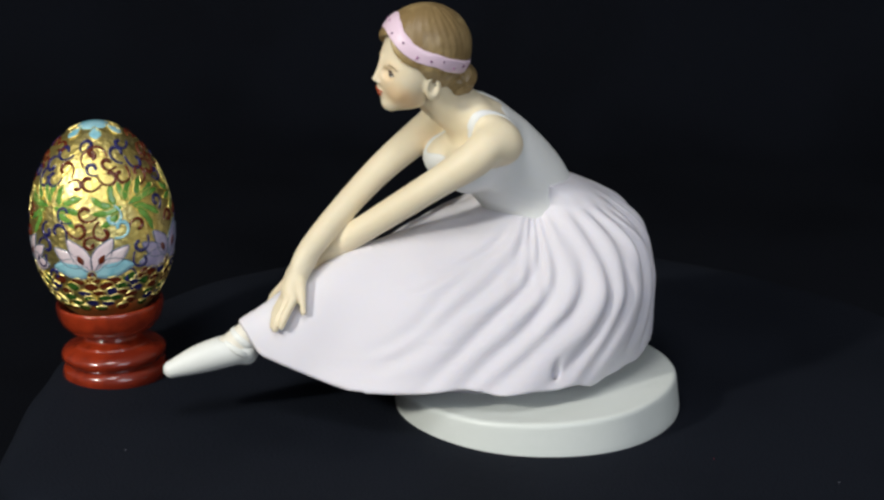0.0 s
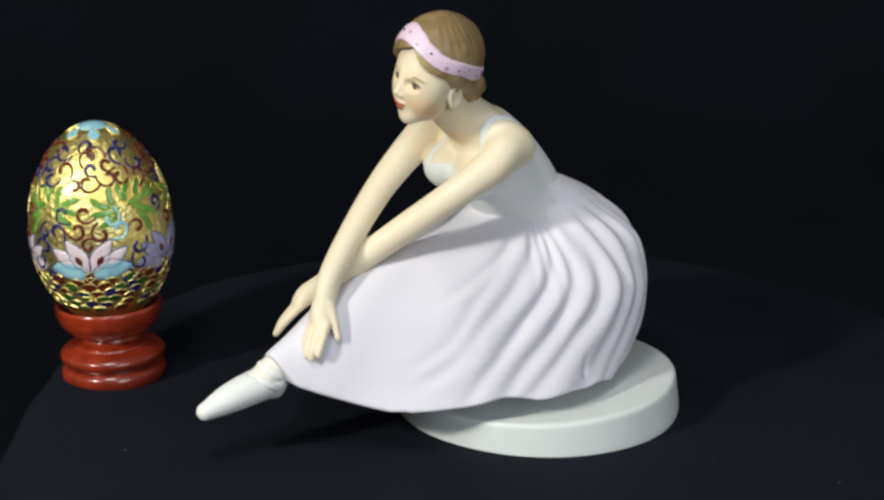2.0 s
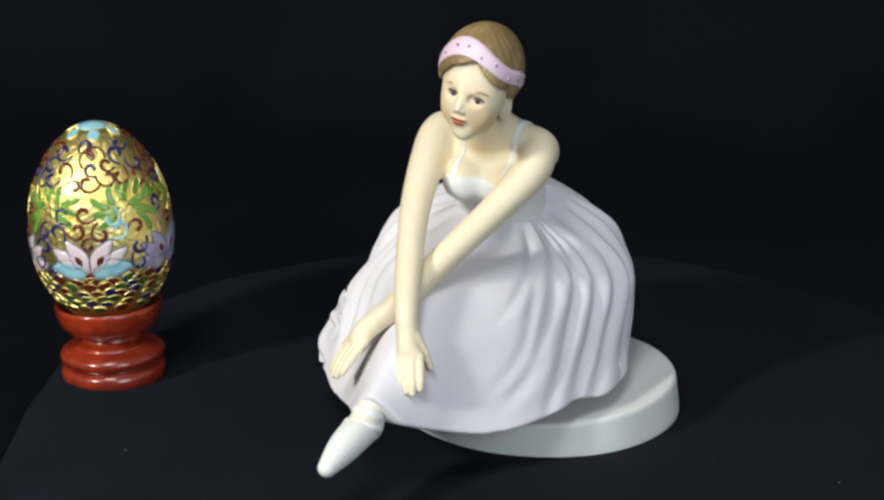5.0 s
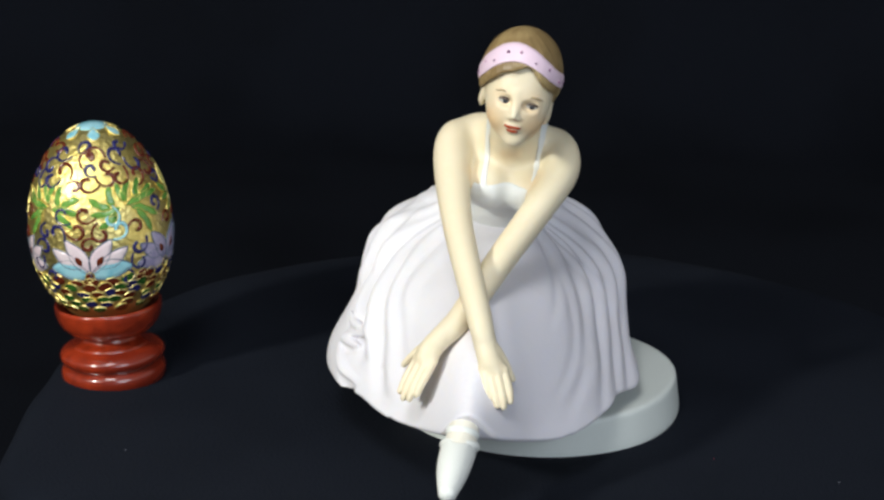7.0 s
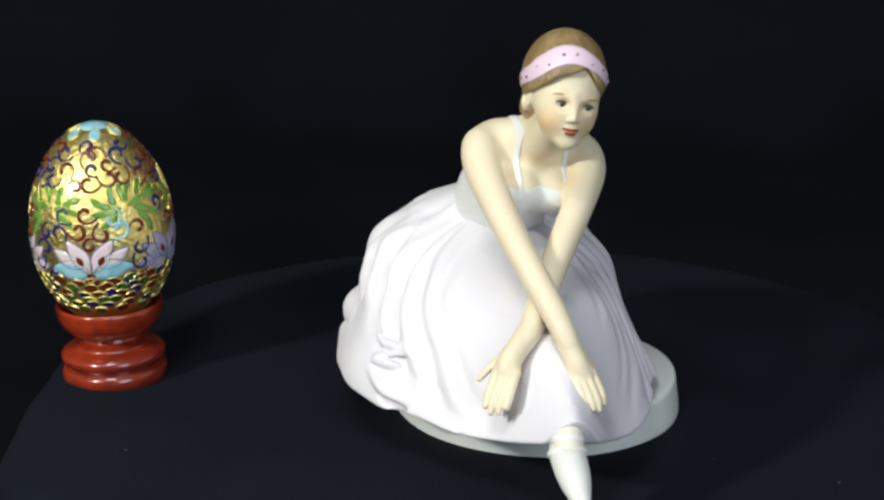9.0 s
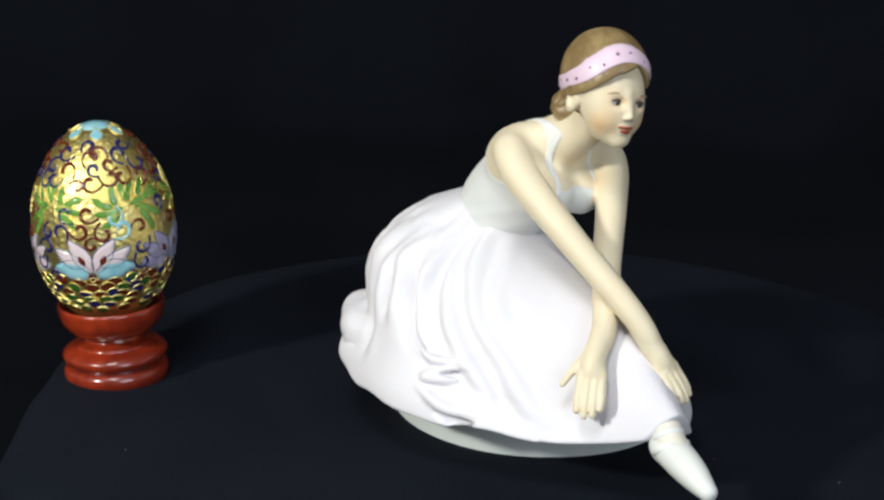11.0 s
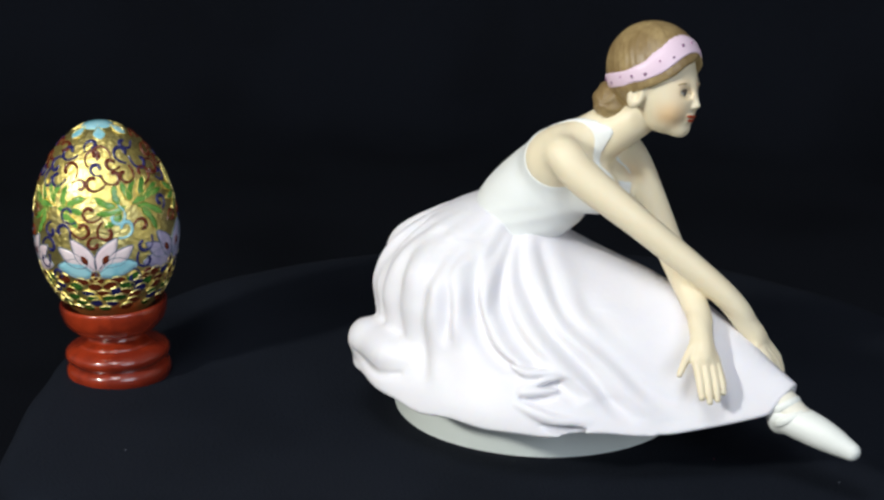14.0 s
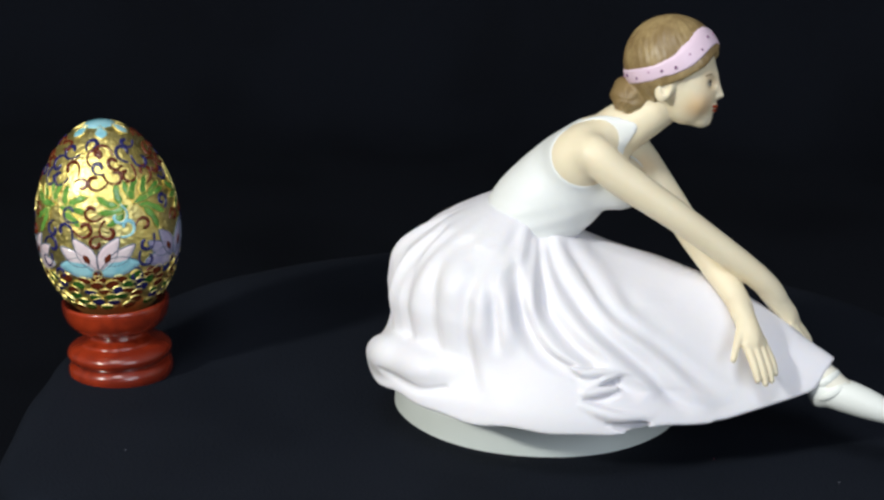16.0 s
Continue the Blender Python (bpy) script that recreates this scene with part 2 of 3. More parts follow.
def skin_of(F, lo, step):
    """The surface where the field F passes zero: one point in each cell that it crosses, one four-sided face for each crossed edge."""
    inside = F < 0
    n = np.array(F.shape) - 1
    total = np.zeros((*n, 3), np.float32)
    count = np.zeros(n, np.float32)
    corner = [(i, j, k) for i in (0, 1) for j in (0, 1) for k in (0, 1)]
    cut = lambda A, o: A[o[0]:o[0] + n[0], o[1]:o[1] + n[1], o[2]:o[2] + n[2]]
    for a in corner:
        for axis in range(3):
            if a[axis]:
                continue
            b = list(a)
            b[axis] = 1
            fa, fb = cut(F, a), cut(F, b)
            hit = cut(inside, a) != cut(inside, b)
            t = np.where(hit, fa / np.where(hit, fa - fb, 1), 0)
            for k in range(3):
                total[..., k] += hit * (a[k] + (t if k == axis else 0))
            count += hit
    index = -np.ones(n, np.int64)
    used = count > 0
    index[used] = np.arange(used.sum())
    cells = np.argwhere(used)
    verts = (cells + total[used] / count[used][:, None]) * step + np.array(lo)
    faces = []
    for axis in range(3):
        u, v = (axis + 1) % 3, (axis + 2) % 3
        lo_i = [slice(1, n[k]) for k in range(3)]
        lo_i[axis] = slice(0, n[axis])
        hi_i = list(lo_i)
        hi_i[axis] = slice(1, n[axis] + 1)
        a, b = inside[tuple(lo_i)], inside[tuple(hi_i)]
        for sign, where in ((1, a & ~b), (-1, b & ~a)):
            c = np.argwhere(where)
            c[:, u] += 1
            c[:, v] += 1
            eu, ev = np.eye(3, dtype=int)[u], np.eye(3, dtype=int)[v]
            q = [index[tuple((c - d).T)] for d in (0 * eu, eu, eu + ev, ev)]
            if sign < 0:
                q = q[::-1]
            faces.append(np.stack(q, 1))
    return verts, np.concatenate(faces)


# ---- porcelain figurine ----
class Clay:
    """Gathers solids, each of one material, into one mesh."""

    def __init__(self):
        self.verts, self.faces, self.slots, self.mats, self.n = [], [], [], [], 0

    def add(self, field, lo, hi, step, mat):
        G = grid_of(lo, hi, step)
        v, f = skin_of(field(G), lo, step)
        if mat not in self.mats:
            self.mats.append(mat)
        self.verts.append(v * MM)
        self.faces.append(f + self.n)
        self.slots.append(np.full(len(f), self.mats.index(mat)))
        self.n += len(v)

    def mesh(self, name):
        me = bpy.data.meshes.new(name)
        v, f = np.concatenate(self.verts), np.concatenate(self.faces)
        me.vertices.add(len(v))
        me.vertices.foreach_set("co", v.astype(np.float32).ravel())
        me.loops.add(f.size)
        me.loops.foreach_set("vertex_index", f.astype(np.int32).ravel())
        me.polygons.add(len(f))
        me.polygons.foreach_set("loop_start", np.arange(0, f.size, 4, dtype=np.int32))
        for m in self.mats:
            me.materials.append(m)
        me.polygons.foreach_set("material_index", np.concatenate(self.slots).astype(np.int32))
        me.update(calc_edges=True)
        me.validate()
        me.shade_smooth()
        return me


# the skirt's radius in mm by direction (rows: from the front round by the figure's left) and height
SKIRT_Z = (14, 24, 36, 50, 62, 72)
SKIRT_R = np.array([
    (82, 72, 62, 51, 31, 8), (75, 66, 58, 48, 28, 6), (62, 55, 48, 38, 22, 6), (56, 49, 42, 33, 20, 6),
    (47, 44, 41, 35, 23, 9), (39, 42, 43, 41, 30, 17), (39, 42, 44, 43, 37, 23), (43, 44, 44, 43, 38, 27),
    (50, 48, 46, 44, 40, 28), (57, 54, 47, 48, 44, 30), (61, 57, 50, 50, 43, 32), (60, 57, 50, 49, 45, 32),
    (60, 58, 52, 50, 44, 27), (64, 63, 57, 46, 36, 19), (70, 67, 60, 51, 35, 15), (78, 71, 63, 51, 33, 10)], float)
SKIRT_HEM = np.array((17.7, 17.4, 18.8, 18.6, 17.5, 16.0, 16.7, 18.2, 19.9, 21.2, 21.1, 19.9, 18.3, 18.5, 18.8, 19.4))


# ridge of the stretched leg: how far forward, how high
LEG_Y, LEG_Z = (-106, -95, -86, -75, -63, -50, -40, -28), (35.5, 41.5, 47.3, 53, 58, 61.3, 64, 67)
# folds of the skirt: (degrees from the front, height) down each one, depth and width
SKIRT_FOLDS = (
    (((40, 62), (28, 54), (20, 48)), 1.5, 1.7), (((71, 66), (55, 56), (40, 45), (31, 33), (22, 22)), 1.6, 2.5), (((82, 66), (70, 52), (53, 41), (40, 27), (34, 16)), 1.9, 2.3),
    (((92, 67), (85, 52), (70, 39), (53, 28), (45, 18)), 1.7, 2.5), (((104, 67), (102, 54), (92, 42), (72, 31), (52, 17)), 1.9, 2.6), (((116, 68), (113, 54), (108, 41), (94, 28), (70, 16)), 1.9, 2.5),
    (((128, 69), (124, 56), (118, 42), (108, 30), (90, 16)), 1.8, 2.4), (((141, 69), (137, 54), (133, 38), (124, 24)), 1.6, 2.4), (((155, 70), (150, 54), (147, 36), (142, 20)), 1.6, 2.4),
    (((169, 70), (165, 52), (163, 34), (160, 22)), 1.5, 2.4), (((40, 60), (33, 50), (28, 38), (19, 28)), 1.3, 2.3), (((36, 34), (26, 28), (14, 23)), 0.6, 2.2),
    (((-112, 70), (-102, 66), (-100, 56), (-98, 42), (-92, 28)), 0.95, 2.3), (((-88, 72), (-92, 65), (-89, 56), (-86, 42)), 1.5, 1.9), (((-82, 64), (-76, 50), (-66, 40), (-58, 36)), 2.6, 2.0),
    (((-74, 71), (-69, 62), (-66, 53), (-53, 40), (-42, 30)), 2.3, 2.4), (((-64, 71), (-57, 60), (-50, 51), (-37, 38), (-28, 24)), 2.3, 2.6), (((-44, 66), (-40, 52), (-30, 43), (-20, 29)), 1.9, 2.4),
    (((-31, 54), (-20, 40), (-11, 28)), 1.1, 3.0), (((-126, 70), (-118, 60), (-114, 45), (-110, 34)), 0.75, 2.3), (((-140, 70), (-133, 56), (-128, 42), (-126, 34)), 0.8, 2.4),
    (((-155, 70), (-150, 55), (-147, 36)), 1.6, 2.4), (((-171, 70), (-167, 54), (-165, 32)), 1.6, 2.4))


def along(xs, ys, at):
    """Smooth values at heights, given at the heights xs, held past the ends."""
    xs, ys = np.array(xs, float), np.array(ys, float)
    m = np.gradient(ys, xs)
    at = np.clip(at, xs[0], xs[-1])
    i = np.clip(np.searchsorted(xs, at) - 1, 0, len(xs) - 2)
    h = xs[i + 1] - xs[i]
    t = (at - xs[i]) / h
    return (2 * t ** 3 - 3 * t ** 2 + 1) * ys[i] + (t ** 3 - 2 * t ** 2 + t) * h * m[i] + (3 * t ** 2 - 2 * t ** 3) * ys[i + 1] + (t ** 3 - t ** 2) * h * m[i + 1]


def round_values(table, a):
    """Values given at even steps of the circle, smoothly between them."""
    n = len(table)
    f = (a % (2 * np.pi)) / (2 * np.pi) * n
    i = np.floor(f).astype(int)
    t = f - i
    p = [table[(i + k) % n] for k in (-1, 0, 1, 2)]
    return 0.5 * (2 * p[1] + (p[2] - p[0]) * t + (2 * p[0] - 5 * p[1] + 4 * p[2] - p[3]) * t ** 2 + (3 * p[1] - p[0] - 3 * p[2] + p[3]) * t ** 3)


def skirt_field(G):
    x, y, z = G[0] + 12, G[1], G[2]
    r, a = np.sqrt(x * x + y * y), np.arctan2(x, -y)
    fine = np.linspace(-np.pi, np.pi, 721)
    zs = G[2][0, 0, :]
    # radius on a fine chart of direction and height
    rows = np.stack([round_values(SKIRT_R[:, k], fine) for k in range(6)], 1)
    chart = np.stack([along(SKIRT_Z, row, zs) for row in rows])
    over = np.clip((zs - 72) / 7, 0, 1)
    chart = np.where(zs[None] > 72, np.where(over[None] < 1, np.minimum(rows[:, 5:6], 13) + np.maximum(rows[:, 5:6] - 13, 0) * (1 - over[None]) ** 0.8, -4), chart)
    mean = chart.copy()
    for path, depth, width in SKIRT_FOLDS:
        width *= 1.0 if path[-1][0] > 0 else 1.12
        pz, pa = np.array([q[1] for q in path][::-1], float), np.radians([q[0] for q in path][::-1])
        mid = along(pz, pa, np.clip(zs, pz[0], pz[-1]))
        slope = np.gradient(mid, zs)
        off = (fine[:, None] - mid[None] + np.pi) % (2 * np.pi) - np.pi
        rho = np.maximum(mean, 8)
        d = off * rho / np.sqrt(1 + (rho * slope[None]) ** 2)
        env = np.clip((zs - pz[0] + 3) / 8, 0, 1) * np.clip((pz[-1] + 8 - zs) / 9, 0, 1)
        shade = env * env * (3 - 2 * env) * (np.clip(0.45 + (zs - 18) / 45, 0.45, 1) if pa[0] > 0 else 1)
        chart -= depth * (1.0 if pa[0] > 0 else 1.5) * shade[None] * (np.exp(-(d / width) ** 2) - 0.55 * np.exp(-((d - 2.1 * width) / (1.5 * width)) ** 2))
    psi = np.abs(fine)[:, None]
    down = (72 - zs)[None]
    gather = np.clip((psi - 0.7) / 0.5, 0, 1) * np.clip(down / 4, 0, 1) * np.clip((26 - down) / 20, 0, 1)
    chart += 0.8 * gather * np.sin(psi * 31 + 2.5 * np.sin(psi * 5))
    hem = round_values(SKIRT_HEM, fine)[:, None] + 0.55 * np.sin(fine[:, None] * 9 + 1) * (psi > 0.4) + 0.35 * np.sin(fine[:, None] * 17) * (psi > 0.4)
    ia = (a + np.pi) / (2 * np.pi) * 720
    i0 = np.clip(ia.astype(int), 0, 719)
    t = ia - i0
    iz = np.broadcast_to(np.arange(len(zs)), a.shape)
    rho = chart[i0, iz] * (1 - t) + chart[i0 + 1, iz] * t
    h = hem[i0, 0] * (1 - t) + hem[i0 + 1, 0] * t
    f = (r - rho) * 0.75
    # cloth stretched as a tent over the leg
    back = G[1] + 105
    ridge = along(LEG_Y, LEG_Z, G[1].ravel()).reshape(G[1].shape)
    spread = 6.0 + np.clip(back, 0, 60) * 0.30
    drop = ridge - G[2]
    leg = np.where(drop > 0, (np.abs(G[0] + 12.6) - np.sqrt(spread * np.maximum(drop, 1e-3))) * 0.6, np.sqrt((0.75 * drop) ** 2 + np.maximum(np.abs(G[0] + 12.6) - 2, 0) ** 2 * 0.2))
    leg = leg + 0.012 * np.maximum(G[1] + 50, 0) ** 2
    f = blend(f, leg, 14)
    f = -blend(-f, (G[1] + 105 - 0.5 * (36 - G[2])) * 0.85, 0.8)
    h = h + 9.5 * np.clip((-74 - G[1]) / 28, 0, 1) ** 1.3
    # gathered cloth behind the hip
    f = blend(f, chain(G, [(-60, 11, 31), (-59.7, 20, 30), (-54.5, 30, 30), (-50.4, 36.4, 29.5), (-43, 42, 27.5), (-36, 44.5, 25)], [4.5, 6.6, 6.6, 7.2, 6.0, 4.0], 5), 3)
    f = blend(f, chain(G, [(-62, 8, 22), (-60, 20, 22), (-52, 32, 22)], [5, 6.5, 5], 5), 3)
    f = carve(f, chain(G, [(-66, 12, 27.5), (-66.5, 21, 25.5), (-61, 31.5, 26.0), (-57.5, 38, 27)], [0.3, 0.9, 0.9, 0.3], 6), 1.6)
    # short flutes at the hem
    f = carve(f, chain(G, [(22, -45.5, 27), (18, -49, 22), (13.5, -53, 17)], [0.3, 1.3, 1.9], 5), 2.5)
    f = carve(f, chain(G, [(34, -4, 30), (32, -7, 24), (30, -9.5, 17)], [0.2, 0.8, 1.6], 5), 2.5)
    # rucked folds above the hem
    f = carve(f, chain(G, [(-55.5, -42, 34.4), (-58.5, -38.6, 33.6), (-61.5, -34.5, 33.4)], [0.3, 1.1, 0.3], 5), 1.2)
    f = carve(f, chain(G, [(-64, -34, 29.4), (-61.8, -38.5, 29.6), (-58, -43.5, 30.4)], [0.3, 1.4, 0.3], 5), 1.2)
    f = carve(f, chain(G, [(-63.5, -42, 22.4), (-60, -48, 21), (-55, -54, 21)], [0.3, 1.8, 0.4], 5), 1.2)
    f = blend(f, chain(G, [(-62, -28.5, 39), (-60.2, -33, 37), (-57.4, -37.2, 37), (-54, -42.4, 36.4), (-58.6, -38.2, 34.8), (-63, -33.6, 31.6), (-60.4, -38.2, 31.8), (-56.8, -43, 32.4)], [0.6, 1.5, 1.6, 1.2, 1.0, 1.5, 1.5, 0.6], 6), 1.2)
    f = blend(f, chain(G, [(-65.2, -33, 28), (-63.4, -40, 25.7), (-60.6, -46, 24), (-54, -54, 23.6)], [0.5, 1.7, 1.7, 0.5], 6), 1.4)
    f = -blend(-f, (z - h) * 0.9, 1.2)
    core = np.maximum(np.maximum(r - rho * 0.55, 9.5 - z), np.sqrt(G[0] ** 2 + G[1] ** 2) - 38)
    return np.minimum(f, core)


ARM_A = [(-24.5, -19, 100.3), (-28.3, -24.6, 100.6), (-28.4, -33, 94.2), (-23.3, -54.2, 80.1), (-13.2, -79.1, 59.9), (-8.6, -87, 48.5)]
ARM_B = [(4.6, -18.8, 97.2), (6.7, -24.0, 96.8), (6.7, -29.8, 92.2), (1.6, -39.5, 84), (-9.4, -55.6, 69.5), (-19.8, -72.3, 55), (-27.5, -78.5, 47.5)]


def torso_field(G):
    f = chain(G, [(-14.5, 3, 68), (-15.8, -1.8, 75.5), (-13.6, -12.9, 87.8), (-10.6, -18.6, 96.6)], [14.2, 15.6, 15.0, 10.6], 6)
    f = blend(f, ellipsoid(G, (-16.5, -29.5, 87.5), (7.5, 8.5, 8)), 5)
    f = blend(f, ellipsoid(G, (-3.5, -27, 86), (7.5, 8.5, 8)), 5)
    f = blend(f, capsule(G, (-22.8, -19.2, 99.2), (4.5, -18, 96.3), 7.0, 6.8), 6)
    f = blend(f, ellipsoid(G, (-21.3, -16.4, 96.2), (9.7, 9.7, 9.7)), 5)
    return f


def skin_field(G):
    f = torso_field(G)
    f = blend(f, chain(G, [(-10, -20, 98), (-9.6, -30.6, 105.5), (-6.8, -41, 114)], [8.5, 7.2, 6.6], 6), 4)
    f = blend(f, capsule(G, (-9.5, -27, 107.6), (-20.5, -20.2, 103.0), 4.4, 4.7), 5)
    f = blend(f, capsule(G, (-8.5, -27, 106.8), (2.6, -20.2, 100.0), 4.4, 4.7), 5)
    return f


def arm_field(G):
    a = chain(G, ARM_A, [5.8, 6.1, 6.0, 4.9, 4.1, 3.0], 8)
    b = chain(G, ARM_B, [6.0, 6.3, 6.1, 5.2, 4.7, 4.1, 3.0], 8)
    return np.minimum(a, b)


def flesh_field(G):
    return blend(skin_field(G), arm_field(G), 2.5)


def hand_field(palm, palm_r, fingers, thumb):
    def field(G):
        f = chain(G, palm, palm_r, 6)
        side = palm[-1]
        for root, mid, tip in fingers:
            f = blend(f, chain(G, [palm[-2], root], [2.7, 1.75], 2), 1.2)
            f = blend(f, chain(G, [root, mid, tip], [1.55, 1.4, 1.05], 5), 0.3)
        f = blend(f, chain(G, thumb, [2.0, 1.35, 1.0], 5), 1.2)
        return f
    return field


EYES = np.array((-5.2, -56.8, 122.8))
SIDE = np.array((0.980, 0.03, -0.195))
UP = np.array((0.195, 0.0, 0.980))
FWD = np.cross(SIDE, UP)


def face_field(G):
    f = ellipsoid(G, (-5.7, -43.0, 128.0), (11.8, 14.0, 13.9), (SIDE, FWD, UP))
    f = blend(f, ellipsoid(G, (-6.0, -49.8, 120.3), (9.9, 9.2, 11.2), (SIDE, FWD, UP)), 3)
    f = blend(f, ellipsoid(G, (-6.4, -48.2, 113.3), (6.2, 7.6, 4.6), (SIDE, FWD, UP)), 3)
    f = blend(f, ellipsoid(G, (-6.5, -54.5, 110.5), (3.0, 2.7, 2.6)), 3)
    for s in (-1, 1):
        e = EYES + SIDE * s * 4.3
        f = carve(f, ellipsoid(G, e + FWD * 1.0 - UP * 0.1, (2.9, 1.4, 1.6), (SIDE, FWD, UP)), 1.4)
        f = blend(f, ellipsoid(G, e + FWD * (-1.6), (2.3, 1.5, 1.3), (SIDE, FWD, UP)), 0.6)
        f = blend(f, ellipsoid(G, np.array((-6.3, -53.4, 116.9)) + SIDE * s * 4.6, (3.2, 2.4, 3.3)), 2)
    f = blend(f, chain(G, [(-5.6, -57.1, 126.0), (-5.7, -58.2, 122.9), (-6.1, -60.0, 119.2)], [0.9, 0.75, 0.95], 5), 1.8)
    for s in (-1, 1):
        f = blend(f, ellipsoid(G, np.array((-6.1, -58.8, 118.5)) + SIDE * s * 1.15, (0.8, 1.1, 0.75)), 0.8)
    f = blend(f, ellipsoid(G, (-6.6, -57.7, 115.5), (2.5, 1.5, 0.9), (SIDE, FWD, UP)), 1.0)
    f = blend(f, ellipsoid(G, (-6.6, -57.2, 113.9), (2.0, 1.4, 0.9), (SIDE, FWD, UP)), 1.0)
    for c, s in (((-17.2, -43.8, 122.6), -1), ((3.05, -43.0, 117.1), 1)):
        e = ellipsoid(G, c, (1.7, 3.0, 4.9), (SIDE, (0, 0.95, 0.3), (0, -0.3, 0.95)))
        e = carve(e, ellipsoid(G, np.array(c) + SIDE * s * 1.5 + np.array((0, -0.3, 0.6)), (1.0, 1.6, 3.0)), 0.6)
        f = blend(f, e, 1.0)
    return f


def azimuth(G):
    x, y = G[0] + 6.0, G[1] + 42.0
    return np.arctan2(x, -y)


def band_height(G):
    """Height of the band's middle: an arch over the brow that runs level to the nape."""
    x, y = G[0] + 6.0, G[1]
    t = np.clip((y + 48) / 8, 0, 1)
    wide = np.abs(x) * (1 - t) + 14.0 * t
    return 139.4 - 0.055 * wide ** 2 - 0.33 * np.maximum(y + 44, 0) - 0.06 * x


def hair_field(G):
    a = azimuth(G)
    streak = np.sin(a * 30 + G[2] * 0.55 + 2.5 * np.sin(G[2] * 0.21 + G[0] * 0.2)) + 0.8 * np.sin(a * 13 - G[2] * 0.35)
    f = ellipsoid(G, (-5.7, -43.0, 128.9), (12.75, 15.6, 14.8), (SIDE, FWD, UP)) - 0.4 + 0.06 * streak
    x = G[0] + 6.0
    line = band_height(G) - 6.3 - 1.2 * np.abs(x) / 13 + 3.0 * np.exp(-((x - 4.6) / 2.8) ** 2) + 0.15 * np.sin(x * 1.1) - 8.5 * np.clip((np.abs(a) - np.where(a > 0, 1.0, 1.5)) / 0.5, 0, 1)
    brow = f - 0.3 * np.exp(-((G[2] - band_height(G) + 5.0) / 2.2) ** 2) * (G[1] < -36)
    f = -blend(-brow, (G[2] - line) * 0.75, 0.9)
    bun = ellipsoid(G, (-8.3, -30.6, 116.8), (8.2, 6.8, 6.2), (SIDE, (0, 0.93, 0.36), (0, -0.36, 0.93)))
    return blend(f, bun + 0.22 * np.sin(np.arctan2(G[2] - 116.8, G[1] + 30.6) * 6 + G[0] * 0.7), 1.2)


def band_field(G):
    f = ellipsoid(G, (-5.7, -43.0, 128.9), (13.0, 15.9, 15.0), (SIDE, FWD, UP)) - 0.65
    return -blend(-f, -(np.abs(G[2] - band_height(G) + 0.8) - 2.6) * 0.8, 0.6)


def bodice_field(G):
    t = torso_field(G) - 0.24
    cut = 89.5 + np.clip(G[1] + 33, 0, 60) * 1.25 - 0.08 * (G[0] + 9) + 0.5 * np.sin(G[0] * 0.45)
    f = -blend(-t, (cut - G[2]) * 0.6, 0.6)
    f = carve(f, ellipsoid(G, (-31, -25, 102.5), (13, 15.8, 13.5)), 0.8)
    f = carve(f, ellipsoid(G, (12, -22, 97.5), (12, 16, 13.5)), 0.8)
    f = np.maximum(f, 66 - G[2])
    for x0, lean in ((-17.3, 0.02), (-1.2, 0.12)):
        s = -blend(-(skin_field(G) - 0.42), 1.0 - np.abs(G[0] - x0 - lean * (G[2] - 90)), 0.5)
        s = np.maximum(s, np.maximum(86 - G[2], G[1] + 12))
        f = blend(f, s, 0.5)
    f = f + 0.12 * np.sin(G[2] * 1.1 + G[1] * 0.35) * np.clip((84 - G[2]) / 6, 0, 1)
    return f


def shoe_field(G):
    f = chain(G, [(-14.6, -102.6, 25.5), (-15, -109, 24.6), (-15.3, -118, 22.6), (-15.5, -127.4, 19.9)], [5.2, 5.5, 4.9, 3.0], 6)
    f = blend(f, chain(G, [(-14.4, -100.5, 27), (-14.6, -101.5, 22.5)], [3.8, 3.2], 3), 2)
    open_ = ellipsoid(G, (-14.4, -106, 32.6), (4.3, 6.2, 4.6), ((1, 0, 0), (0, 0.93, 0.36), (0, -0.36, 0.93)))
    return carve(f, open_, 0.7)


def hoop(G, c, d, radius, thick):
    """A ring round c, square to d."""
    d = np.array(d) / np.linalg.norm(d)
    p = [G[k] - c[k] for k in range(3)]
    h = p[0] * d[0] + p[1] * d[1] + p[2] * d[2]
    q = np.sqrt(np.maximum(p[0] ** 2 + p[1] ** 2 + p[2] ** 2 - h * h, 0)) - radius
    return np.sqrt(q * q + (h * 0.6) ** 2) - thick


def ribbon_field(G):
    f = hoop(G, (-14.3, -103.0, 28.9), (-0.1, -0.62, -0.78), 4.5, 0.8)
    return np.minimum(f, hoop(G, (-14.8, -105.4, 25.8), (0, 0.54, 0.84), 5.5, 0.75))


def ankle_field(G):
    f = chain(G, [(-13, -92, 34), (-14.0, -101.5, 30.2), (-14.6, -107, 26.3)], [5.4, 4.7, 4.2], 6)
    return blend(f, chain(G, [(-14.6, -105, 26.5), (-15.2, -117, 22.8)], [4.4, 4.0], 4), 2)


def disc_field(G):
    r = np.sqrt(G[0] ** 2 + G[1] ** 2)
    edge = 50.0 - 0.10 * np.clip(G[2], 0, 11) + 0.12 * np.sin(np.arctan2(G[1], G[0]) * 7)
    side, top = r - edge, np.maximum(G[2] - 11.1, -G[2] - 3.0)
    q = 1.3
    return np.minimum(np.maximum(side + q, top + q), 0) + np.sqrt(np.maximum(side + q, 0) ** 2 + np.maximum(top + q, 0) ** 2) - q


